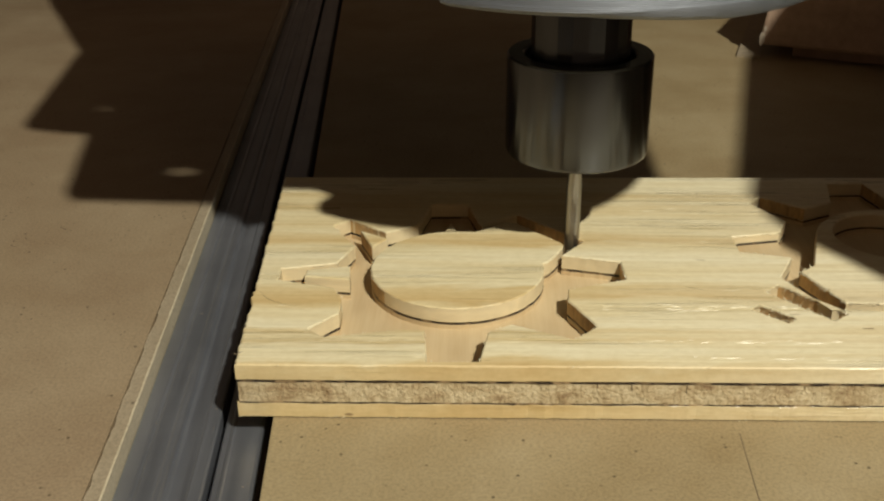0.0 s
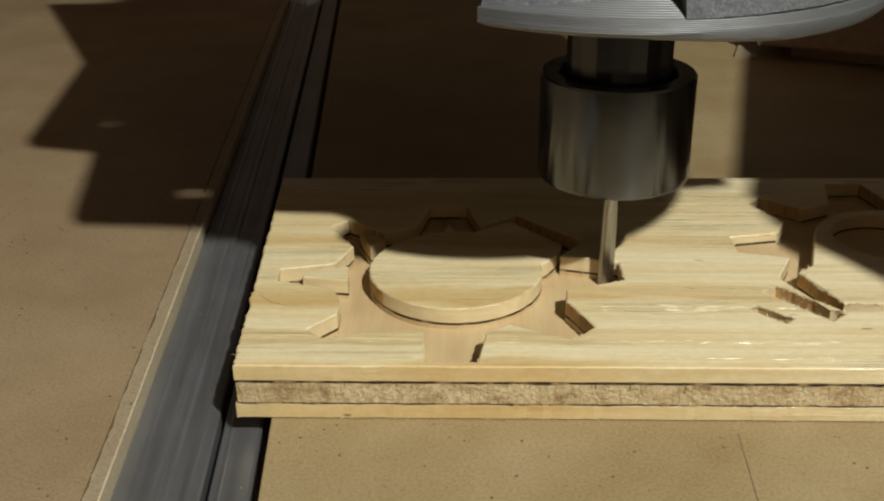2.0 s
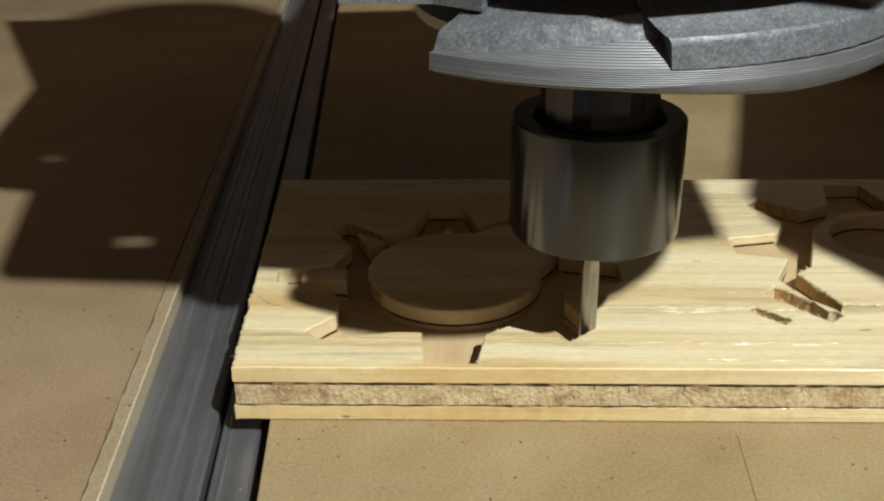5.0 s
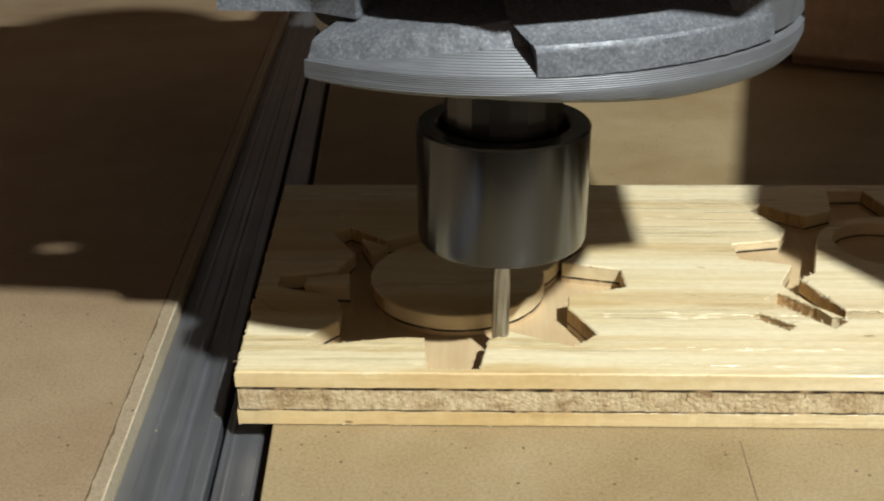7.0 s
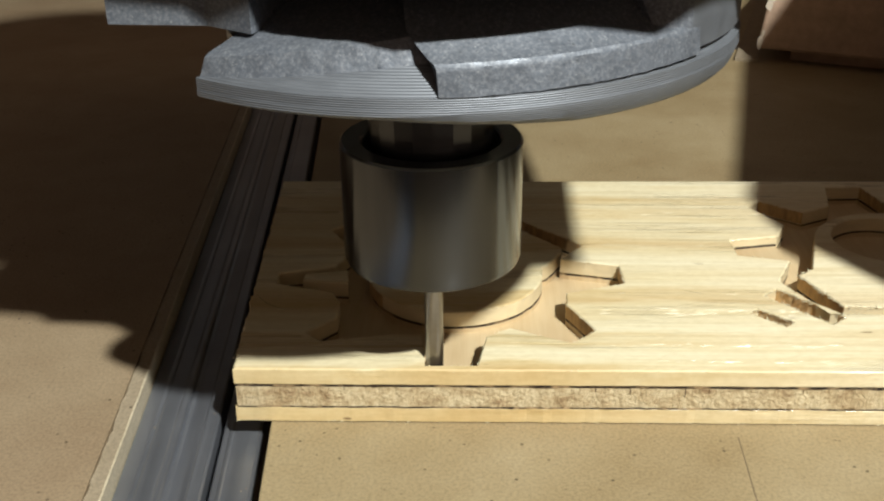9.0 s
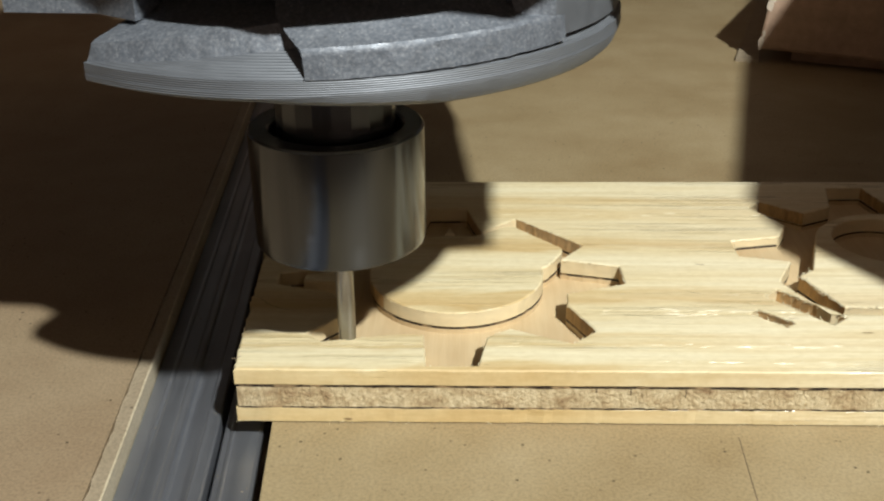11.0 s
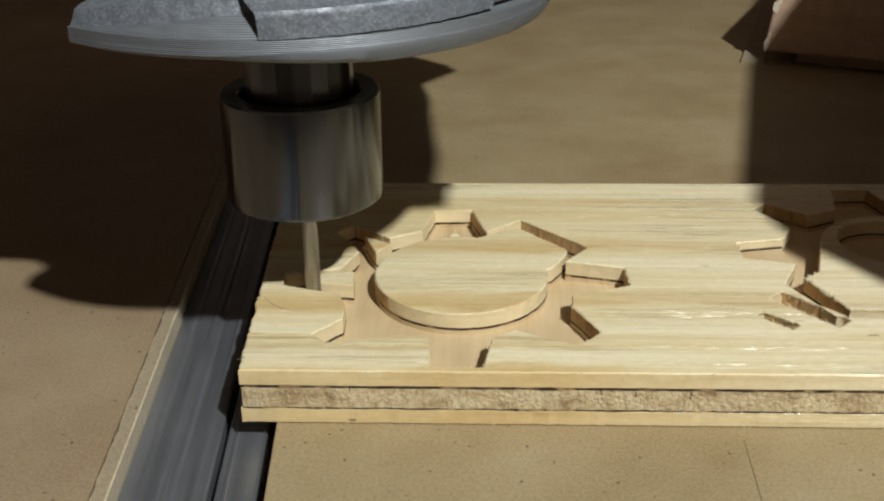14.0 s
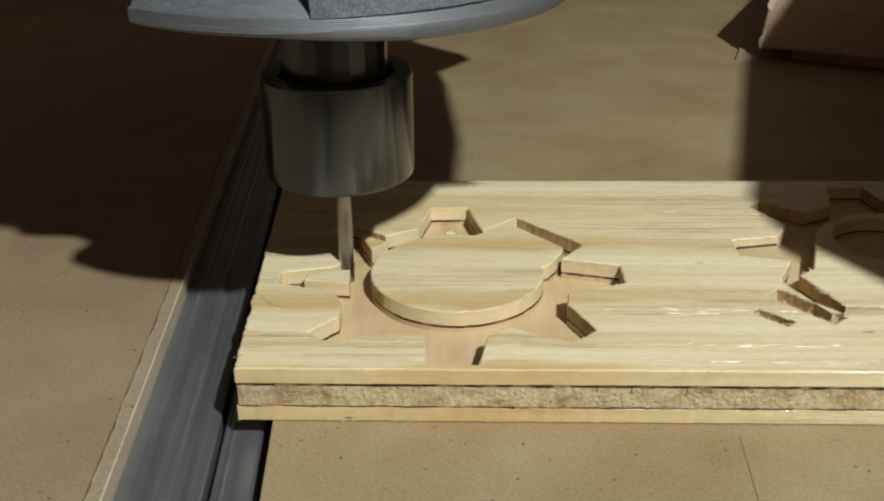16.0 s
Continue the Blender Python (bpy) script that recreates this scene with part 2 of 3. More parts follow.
def box_bm(x0, x1, y0, y1, z0, z1, bevel=0.0):
    bm = bmesh.new()
    bmesh.ops.create_cube(bm, size=1)
    for v in bm.verts:
        v.co = Vector((x0 + (v.co.x + 0.5) * (x1 - x0), y0 + (v.co.y + 0.5) * (y1 - y0), z0 + (v.co.z + 0.5) * (z1 - z0)))
    if bevel:
        bmesh.ops.bevel(bm, geom=bm.edges[:], offset=bevel, segments=2, profile=0.5, affect="EDGES")
    return bm


def prism_bm(poly, z0, z1, bm=None):
    bm = bm or bmesh.new()
    lo, hi = [bm.verts.new((x, y, z0)) for x, y in poly], [bm.verts.new((x, y, z1)) for x, y in poly]
    bm.faces.new(hi), bm.faces.new(lo[::-1])
    for i in range(len(poly)):
        j = (i + 1) % len(poly)
        bm.faces.new((lo[i], lo[j], hi[j], hi[i]))
    return bm


def lathe_bm(profile, steps=96, a0=0.0, a1=360.0, cap=False):
    """Turn a profile of (radius, height) pairs round z; a closed profile turned over part of a circle gets end faces."""
    bm = bmesh.new()
    full = a1 - a0 >= 360
    n = steps if full else steps + 1
    rings = []
    for i in range(n):
        a = radians(a0 + (a1 - a0) * i / steps)
        rings.append([bm.verts.new((r * math.cos(a), r * math.sin(a), z)) for r, z in profile])
    k = len(profile)
    for i in range(steps):
        p, q = rings[i], rings[(i + 1) % n]
        for j in range(k if cap else k - 1):
            bm.faces.new((p[j], q[j], q[(j + 1) % k], p[(j + 1) % k]))
    if cap and not full:
        bm.faces.new(rings[0]), bm.faces.new(rings[-1][::-1])
    return bm


def sheet_mesh(name, loops, z0, z1, round_edge=0.0):
    """A plate with holes and islands: nested outlines filled by even-odd, then given thickness."""
    cu = bpy.data.curves.new(name, "CURVE")
    cu.dimensions, cu.fill_mode = "2D", "BOTH"
    cu.extrude, cu.bevel_depth, cu.bevel_resolution = (z1 - z0) / 2 * MM - round_edge * MM, round_edge * MM, 0
    cu.offset = -round_edge * MM
    for pts in loops:
        s = cu.splines.new("POLY")
        s.points.add(len(pts) - 1)
        for q, (x, y) in zip(s.points, pts):
            q.co = (x * MM, y * MM, 0, 1)
        s.use_cyclic_u = True
    ob = new(name, cu)
    me = bpy.data.meshes.new_from_object(ob.evaluated_get(bpy.context.evaluated_depsgraph_get()))
    bpy.data.objects.remove(ob)
    me.polygons.foreach_set("use_smooth", [False] * len(me.polygons))
    me.transform(Matrix.Translation((0, 0, (z0 + z1) / 2 * MM)))
    return me


def polar(c, r, a):
    return (c[0] + r * math.cos(radians(a)), c[1] + r * math.sin(radians(a)))


def rough_line(pts, step, amp, seed, closed=True):
    """Walk along an outline in short steps and fray it a little."""
    rng, out = random.Random(seed), []
    n = len(pts)
    for i in range(n if closed else n - 1):
        a, b = Vector(pts[i]), Vector(pts[(i + 1) % n])
        k = max(1, int((b - a).length / step))
        for j in range(k):
            q = a.lerp(b, j / k)
            if j:
                q += Vector((rng.gauss(0, amp), rng.gauss(0, amp)))
            out.append((q.x, q.y))
    return out


# ---- the room that closes the place ----
def room():
    for name, b, mat in (
        ("floor", (-1500, 1500, -1700, 1500, -950, -900), FLOORM),
        ("ceiling", (-1500, 1500, -1700, 1500, 1500, 1550), WALL),
        ("wall_west", (-1550, -1500, -1700, 1500, -900, 1500), WALL),
        ("wall_east", (1500, 1550, -1700, 1500, -900, 1500), WALL),
        ("wall_north", (-1500, 1500, 1500, 1550, -900, 1500), WALL),
        ("wall_south", (-1500, 1500, -1750, -1700, -900, 1500), WALL),
    ):
        tagged(finish(name, box_bm(*b), mat), "plain painted workshop " + name.split("_")[0], name.split("_")[0], kind="structure")


room()

# ---- machine bed: two sheets with a groove between them, which carries a track ----
LEAN = -0.077
U_LEFT, U_RIGHT = -22.5, 6.6


def lean_x(u, y):
    return u + LEAN * y


def groove_bm(y0, y1, section, seed):
    """Worn lip where the groove was cut into the sheet; each section point is (offset, height, fray)."""
    rng, bm, rows = random.Random(seed), bmesh.new(), []
    for i in range(401):
        y = y0 + (y1 - y0) * (i / 400) ** 1.4
        e = rng.gauss(0, 0.10) + 0.3 * noise.noise((y * 0.12, seed, 0))
        rows.append([bm.verts.new((lean_x(U_LEFT + u + e * k, y), y, z)) for u, z, k in section])
    for p, q in zip(rows, rows[1:]):
        for j in range(len(section) - 1):
            bm.faces.new((p[j], p[j + 1], q[j + 1], q[j]))
    return bm


def bed():
    top = thing("machine_bed", "brown MDF machine bed with a routed groove", "table", kind="structure")
    y0, y1 = -88, 900
    part("bed_sheet", prism_bm([(-560, y0), (lean_x(U_LEFT - 2.0, y0), y0), (lean_x(U_LEFT - 2.0, y1), y1), (-560, y1)], -12, 0), MDF_ROSY, top)
    part("bed_sheet", prism_bm([(lean_x(U_RIGHT, y0), y0), (620, y0), (620, y1), (lean_x(U_RIGHT, y1), y1)], -12, 0), MDF, top)
    part("groove_lip", groove_bm(y0, y1, ((-2.0, -1.0, 0), (-1.65, 0.05, 1), (-1.3, -0.10, 1), (0.9, -0.25, 0.25), (0.9, -2, 0.25)), 8), MDF_EDGE, top, "paler rubbed lip of the groove")
    part("groove_wall", groove_bm(y0, y1, ((0.85, -0.21, 0.25), (1.15, -0.45, 0.2), (0.75, -5.5, 0.1), (0.7, -11.9, 0), (-2.0, -11.9, 0)), 9), MDF_PALE, top, "pale fuzzy cut edge of the groove")
    part("base_sheet", box_bm(-560, 620, y0, y1, -30, -12), MDF, top)
    for x in (-540, 560):
        for y in (-80, 840):
            part("leg", box_bm(x, x + 50, y, y + 50, -900, -30), MDF, top)


bed()


def pencil_line():
    bm = prism_bm([(95.7, -4), (95.9, -4), (94.9, -24), (93.8, -46), (93.6, -46), (94.7, -24)], 0.0, 0.04)
    tagged(finish("pencil_line", bm, PENCIL), "faint dark pencil line drawn on the bed", "mark", kind="structure")


pencil_line()


def track():
    """Extruded slotted track with ridged lips, sunk in the groove."""
    ridged = [(-21.7, -12), (-21.7, -5.7), (-21.3, -5.1), (-18.5, -5.0), (-18.1, -5.25), (-17.7, -5.25), (-17.3, -5.0), (-14.3, -5.0), (-13.8, -4.75), (-13.1, -4.75), (-12.6, -5.1), (-12.2, -5.95)]
    channel = [(-12.2, -5.95), (-11.6, -6.15), (-8.4, -5.45), (-7.8, -5.05), (-5.7, -5.0), (-5.3, -5.4), (-5.2, -11.5)]
    narrow = [(-5.2, -11.5), (-3.9, -11.5), (-3.9, -5.5), (-3.5, -5.05), (-2.6, -5.0), (-2.3, -4.8), (-1.9, -4.8), (-1.6, -5.0), (3.3, -5.0), (3.8, -5.4), (3.9, -12)]
    y0, y1 = -88, 900
    t = thing("slotted_track", "grey extruded aluminium slotted track sunk in the bed", "track")
    for name, prof in (("ridged_lip", ridged), ("channel", channel), ("narrow_lip", narrow)):
        bm = bmesh.new()
        a = [bm.verts.new((lean_x(u, y0), y0, z)) for u, z in prof]
        b = [bm.verts.new((lean_x(u, y1), y1, z)) for u, z in prof]
        for i in range(len(a) - 1):
            bm.faces.new((a[i], a[i + 1], b[i + 1], b[i]))
        part(name, bm, RAIL, t)


track()

# ---- the plywood board with two routed gear pockets ----
THICK, DEPTH = 12.0, 5.0
PLY = 3.6
GEAR_A, GEAR_B = (40.6, 39.6), (144.6, 54.5)
RING, TIP = 26.5, 38.3


def gear_outline(c, teeth, cut_corner, slant_corner=False):
    """Pocket outline: tapered teeth on a ring, counter-clockwise; one place where the corner is chopped off."""
    pts = []
    flank = {0: (-18, -5, 8, 19), 45: (-17, -5, 6, 16), 90: (-14, -5, 9, 19), 135: (-7, -3, 5, 15), 180: (-9, -2, 6, 18), 225: (-16, -3, 4, 23), 270: (-11, -6, 9, 16), 315: (-17, -5, 6, 17)}
    for k in teeth:
        a, b, d, e = (k + v for v in flank[k])
        if k == 45 and cut_corner:
            pts += [polar(c, 28.6, 22), polar(c, 34.9, 28), polar(c, 35.6, 64), polar(c, 25.5, 74)]
            continue
        if k == 180 and slant_corner:
            pts += [(118.2, 61.0), (106.6, 58.6), (106.5, 50.4), (117.6, 47.6)]
            continue
        if k == 225 and slant_corner:
            pts += [(117.1, 46.5), (112.6, 37.4), (119.4, 22.8), (131, 22.6)]
            continue
        if k == 225:
            pts += [polar(c, RING, a), polar(c, 30, k - 5)]
        else:
            pts.append(polar(c, RING, a))
        pts += [polar(c, TIP, b), polar(c, TIP, d), polar(c, RING + (1.5 if k > 200 else 0), e)]
    return pts


def hub_outline(c, bulge):
    pts, mid = [], (c[0] + 1.2, c[1] + 2.4)
    for i in range(64):
        a = i * 360 / 64
        q = polar(mid, 19.4, a)
        if bulge and 10 < a < 74:
            continue
        pts.append(q)
        if bulge and a <= 10 < a + 5.7:
            pts += [polar(c, 22.4, 13.5), polar(c, 25.2, 20), polar(c, 27.6, 24.5), polar(c, 29.0, 27.5), polar(c, 29.7, 30), polar(c, 30.9, 61), polar(c, 29.6, 65)]
    return pts


def hub_b_outline():
    c = (GEAR_B[0] + 1.2, GEAR_B[1] + 1.0)
    pts = [polar(c, 19.6, 256 + i * 6.5 - 360) for i in range(42)]
    return pts + [(121.5, 43.5), (117.6, 40.2), (123.2, 26.0), (131.5, 25.4)]


def edge_marks(parent):
    """Uneven glue lines and short cracks on the sawn front edge."""
    for z, seed in ((THICK - PLY - 0.14, 1), (PLY - 0.14, 2)):
        bm, prev = bmesh.new(), None
        for i in range(400):
            x = 0.25 + i * 0.4
            m = z + 0.42 * noise.noise((x * 0.16, seed, 0)) + 0.12 * noise.noise((x * 1.1, seed, 3))
            h = 0.10 + 0.09 * noise.noise((x * 0.7, seed, 7))
            row = [bm.verts.new((x, y, q)) for y, q in ((0.06, m - h), (-0.05, m - h * 0.8), (-0.05, m + h * 0.8), (0.06, m + h))]
            if prev:
                for j in range(3):
                    bm.faces.new((prev[j], row[j], row[j + 1], prev[j + 1]))
            prev = row
        part("glue_line", bm, GLUE, parent)
    rng = random.Random(31)
    for x in (21, 69, 75.5, 86, 88.6, 108, 127):
        h = rng.uniform(0.8, 2.6)
        bm = prism_bm([(x, -0.03), (x + 0.1, -0.03), (x + 0.1, 0.08), (x, 0.08)], THICK - PLY - 0.2 - h, THICK - PLY - 0.2)
        for v in bm.verts:
            if v.co.z < THICK - PLY - 0.3:
                v.co.x += 0.15 * math.sin(x)
        part("crack", bm, GLUE, parent)


def face_marks(parent):
    """Short dark splits and knots' tails in the face veneer."""
    for pts, w in (
        (((30.8, 37.1), (31.8, 37.3), (32.9, 37.4)), 0.24),
        (((90.8, 33.2), (92.6, 32.1), (94.9, 31.3)), 0.30),
        (((-0.9, 30.5), (1.0, 27.4), (2.9, 25.4), (5.8, 23.9), (8.7, 22.9)), 0.32),
        (((-1.2, 3.8), (-0.2, 4.1), (0.9, 4.8)), 0.45),
        (((3.1, 10.0), (3.8, 9.5)), 0.22),
    ):
        bm, rows, n = bmesh.new(), [], len(pts) - 1
        for i in range(8 * n + 1):
            k, f = min(n - 1, i // 8), i / 8 - min(n - 1, i // 8)
            a, b = Vector(pts[k]), Vector(pts[k + 1])
            q, side = a.lerp(b, f), Vector((a.y - b.y, b.x - a.x)).normalized()
            h = w * (0.12 + math.sin(math.pi * i / (8 * n)) ** 0.7) * (0.75 + 0.5 * noise.noise((q.x * 1.7, q.y, 4))) * 0.5
            q += side * 0.18 * noise.noise((q.x * 0.9, q.y * 0.9, 9))
            rows.append([bm.verts.new((*(q + side * d), z)) for d, z in ((-h, THICK - 0.01), (0, THICK + 0.012), (h, THICK - 0.01))])
        for p, q in zip(rows, rows[1:]):
            for m in (0, 1):
                bm.faces.new((p[m], q[m], q[m + 1], p[m + 1]))
        part("crack", bm, PENCIL, parent, "dark split in the face veneer")


def splinters(loops, parent):
    """Torn fibres that stand out from the routed edges."""
    rng, bm = random.Random(21), bmesh.new()
    for pts, chance, size in loops:
        for i, (x, y) in enumerate(pts):
            nx, ny = pts[(i + 1) % len(pts)]
            for k in range(4):
                if rng.random() > chance:
                    continue
                f = rng.random()
                o = Vector((x + (nx - x) * f, y + (ny - y) * f, THICK - rng.random() * 0.5))
                d = Vector((rng.gauss(0, 1), rng.gauss(0, 0.8), rng.uniform(-0.2, 0.7))).normalized() * rng.uniform(0.3, 1.0) * size
                w = Vector((-d.y, d.x, 0)).normalized() * rng.uniform(0.06, 0.15)
                a, b, c, e = (bm.verts.new(q) for q in (o - w, o + w, o + Vector((0, 0, -0.15)), o + d))
                bm.faces.new((a, b, e)), bm.faces.new((b, c, e)), bm.faces.new((c, a, e))
    for i in range(60):
        x = rng.uniform(-0.5, 150)
        o = Vector((x, rng.uniform(-0.05, 0.1), rng.choice((0.3, 0.35, 0.4, 11.9))))
        d = Vector((rng.gauss(0, 1), -rng.random() * 0.6, rng.uniform(-0.5, 0.2))).normalized() * rng.uniform(0.4, 1.3)
        w = Vector((0, 0, rng.uniform(0.05, 0.12)))
        a, b, e = (bm.verts.new(q) for q in (o - w, o + w, o + d))
        bm.faces.new((a, b, e))
    tagged(part("fibre_fuzz", bm, LIFTED, parent, "pale torn wood fibres"), kind="stuff")


def inside(p, poly):
    hit = False
    for (ax, ay), (bx, by) in zip(poly, poly[1:] + poly[:1]):
        if (ay > p[1]) != (by > p[1]) and p[0] < ax + (p[1] - ay) * (bx - ax) / (by - ay):
            hit = not hit
    return hit


def lifted_fibres(loops, parent):
    """Low ridges where the face veneer's fibres have lifted, steep towards the front."""
    rng, bm, made = random.Random(12), bmesh.new(), 0
    while made < 150:
        y, l = rng.choice((3.5, 9.4, 9.6, 19.5, 21.8, 23.2, 23.8, 31, 56, 74)), rng.uniform(0.8, 3.0) * (2 if rng.random() < 0.12 else 1)
        x = rng.uniform(84, 112) if 20 < y < 25 and rng.random() < 0.4 else rng.uniform(0, 150)
        y += rng.gauss(0, 0.4)
        w, wide = rng.uniform(0.035, 0.08), rng.uniform(0.10, 0.28)
        if rng.random() > 0.35 + x / 160:
            continue
        tests = [(x + l * q / 8, y + d) for q in range(9) for d in (-0.5, 0.9)]
        if any(inside(p, q) for q in loops for p in tests):
            continue
        made += 1
        prev, n = None, 14
        for i in range(n + 1):
            q = i / n
            k = math.sin(math.pi * q) ** 0.6 * (0.75 + 0.5 * noise.noise((x + q * l * 2.6, y, 2)))
            py = y + 0.12 * noise.noise((x + q * l * 0.35, y, 5))
            row = [bm.verts.new((x + l * q, py + dy * k, THICK - 0.01 + dz * k)) for dy, dz in ((-w * 0.9, 0), (0, w), (wide * 0.4, w * 0.5), (wide, 0))]
            if prev:
                for j in range(3):
                    bm.faces.new((prev[j], row[j], row[j + 1], prev[j + 1]))
            prev = row
    tagged(part("lifted_fibre", bm, LIFTED, parent, "pale lifted veneer fibres", 50), kind="stuff")


def board():
    ply = thing("plywood_board", "pale three-ply pine board with routed gear pockets, lying on the bed", "board")
    back = 96.4
    def outer_line(seed, out):
        """Sawn front edge, ragged left end."""
        c = [(-out, -out * 0.4), (260, -out * 0.4), (260, back), (-5.9 - out, back)]
        end = rough_line([c[3], c[0]], 0.7, 0.09, seed, False)
        return end[:1] + [(x + 0.45 * noise.noise((y * 0.2, seed, 0)) + 0.25 * noise.noise((y * 0.9, seed, 5)), y) for x, y in end[1:]] + rough_line(c[:3], 1.6, 0.05, seed, False) + [c[2]]

    outer = outer_line(3, 0.0)
    outer_core, outer_low = outer_line(5, -0.25), outer_line(9, 0.15)
    loops = [outer]
    loops.append(rough_line(gear_outline(GEAR_A, (0, 45, 90, 135, 180, 225, 270, 315), True), 0.7, 0.045, 4))
    loops.append(rough_line(hub_outline(GEAR_A, True), 0.8, 0.05, 14))
    cx, cy = GEAR_A
    loops.append([(cx - 32.6, cy - 2.4), (cx - 22.4, cy - 3.9), (cx - 23.0, cy + 2.7), (cx - 32.4, cy + 0.7)])
    loops.append([(cx - 22.5, cy + 22.0), (cx - 18.9, cy + 12.6), (cx - 15.6, cy + 17.6)])
    loops.append([(cx - 1.9, cy + 22.6), (cx + 0.5, cy + 22.6), (cx - 0.7, cy + 26.9)])
    loops.append(rough_line(gear_outline(GEAR_B, (0, 45, 90, 135, 180, 225, 270, 315), False, True), 0.7, 0.04, 5))
    loops.append(hub_b_outline())
    bore = [polar((143.5, 59.5), 12.5, i * 7.5) for i in range(48)]
    # three slanting cuts beside the second hub: far edge from a to b, cut towards the front
    for (ax, ay), (bx, by), w in (((111.2, 33.9), (122.2, 21.4), 4.9), ((105.0, 24.8), (111.2, 19.2), 3.0)):
        loops.append(rough_line([(ax, ay), (ax - 0.75 * w, ay - 0.66 * w), (bx - 0.75 * w, by - 0.66 * w), (bx, by)], 0.6, 0.04, int(ax)))
    loops.append(bore)
    top = place("top_ply", sheet_mesh("top_ply", loops, THICK - PLY, THICK, 0.26), [VENEER, ROUTED_WALL, LEFT_WALL], ply, "", 30)
    for f in top.data.polygons:
        c = f.center / MM
        hub = math.hypot(c.x - cx - 1.2, c.y - cy - 2.4) < 21
        # left-facing walls and the left part of the hub wall get the browner colour
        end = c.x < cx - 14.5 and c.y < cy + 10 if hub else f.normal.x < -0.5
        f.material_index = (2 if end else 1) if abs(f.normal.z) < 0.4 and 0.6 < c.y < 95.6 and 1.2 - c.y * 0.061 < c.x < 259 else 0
    place("glue_line", sheet_mesh("glue_line", [outer_core] + loops[1:], THICK - PLY - 0.36, THICK - PLY), GLUE, ply, "dark glue line between the plies")
    floor_z = THICK - DEPTH
    core = sheet_mesh("core_ply", [outer_core] + loops[1:], floor_z - 0.01, THICK - PLY - 0.36)
    bm = bmesh.new()
    bm.from_mesh(core)
    bmesh.ops.scale(bm, vec=(1000,) * 3, verts=bm.verts)
    prism_bm(outer_core, PLY, floor_z, bm)
    core_ob = part("core_ply", bm, [CORE, ROUTED], ply, "brown cross-grained core ply")
    for f in core_ob.data.polygons:
        f.material_index = 1 if f.normal.z > 0.9 or f.center.z > (floor_z - 0.005) * MM and 0.001 < f.center.y < 0.0955 else 0
    part("shallow_floor", prism_bm([(106.9, 58.3), (106.8, 50.6), (117.4, 47.9), (118.0, 60.7)], floor_z, THICK - 2.4), ROUTED, ply, "shallow torn bottom of one tooth")
    part("glue_line", prism_bm([(107.8, 58.45), (118.0, 60.55), (118.0, 60.9), (107.8, 58.8)], THICK - 2.42, THICK - 2.0), GLUE, ply)
    place("glue_line", sheet_mesh("glue_line", [outer_core], PLY - 0.28, PLY), GLUE, ply)
    splinters([(loops[1], 0.30, 0.7), (loops[2], 0.12, 0.6), (loops[6], 0.30, 1.1)] + [(q, 0.95, 1.3) for q in loops[8:10]] + [(rough_line(loops[7][-4:], 0.5, 0.05, 2, False), 0.8, 1.3)], ply)
    lifted_fibres(loops[1:2] + loops[6:7] + loops[8:10], ply)
    edge_marks(ply)
    face_marks(ply)
    place("bottom_ply", sheet_mesh("bottom_ply", [outer_low], 0.25, PLY - 0.28, 0.05), VENEER, ply)


board()

# ---- the router that cuts: base casting, spindle, collet nut and cutter; its origin is on the cutter's axis ----
Z_TIP, Z_NUT, Z_NUT_TOP, Z_BASE = 7.0, 34.0, 56.8, 76.3


def router():
    r = thing("router", "grey cast aluminium router with a steel collet nut and thin cutter", "router")
    # cutter: shank and two flutes
    bm = bmesh.new()
    rings = []
    for i in range(48):
        z = Z_TIP + 0.05 + (Z_NUT + 2 - Z_TIP) * i / 47
        k = min(1, max(0, (Z_TIP + 20.5 - z) / 2.5))
        ring = []
        for j in range(24):
            a = 2 * math.pi * j / 24
            lobe = abs(math.cos(a + 0.5 - (z - Z_TIP) * 0.045))
            rad = 1.6 * (1 - k) + k * (1.25 + 0.5 * lobe ** 0.8)
            ring.append(bm.verts.new((rad * math.cos(a), rad * math.sin(a), z)))
        rings.append(ring)
    for p, q in zip(rings, rings[1:]):
        for j in range(24):
            bm.faces.new((p[j], p[(j + 1) % 24], q[(j + 1) % 24], q[j]))
    bm.faces.new(rings[0])
    part("cutter", bm, CARBIDE, r, "thin fluted cutter", 40)
    R = 16.1
    part("collet_nut", lathe_bm([(1.7, Z_NUT), (R - 0.9, Z_NUT), (R - 0.3, Z_NUT + 0.35), (R, Z_NUT + 1.2), (R, Z_NUT_TOP - 0.4), (R - 0.4, Z_NUT_TOP), (12.6, Z_NUT_TOP), (12.2, Z_NUT_TOP - 0.4), (12.2, Z_NUT_TOP - 9), (8, Z_NUT_TOP - 9)]), STEEL, r, "round polished steel collet nut", 35)
    part("recess_ring", lathe_bm([(12.15, Z_NUT_TOP - 0.9), (12.1, Z_NUT_TOP - 4), (10.9, Z_NUT_TOP - 4), (10.9, Z_NUT_TOP - 2.4)]), BLACK, r)
    part("spindle", lathe_bm([(9, Z_NUT_TOP - 8), (10.4, Z_NUT_TOP - 2.2), (10.9, Z_NUT_TOP - 1.4), (10.9, Z_NUT_TOP + 14), (10.2, Z_NUT_TOP + 14.6), (10.2, Z_BASE + 12), (6, Z_BASE + 12)], 20, 4, 364), STEEL, r, "steel spindle with flats", 12)
    base_casting(r)
    return r


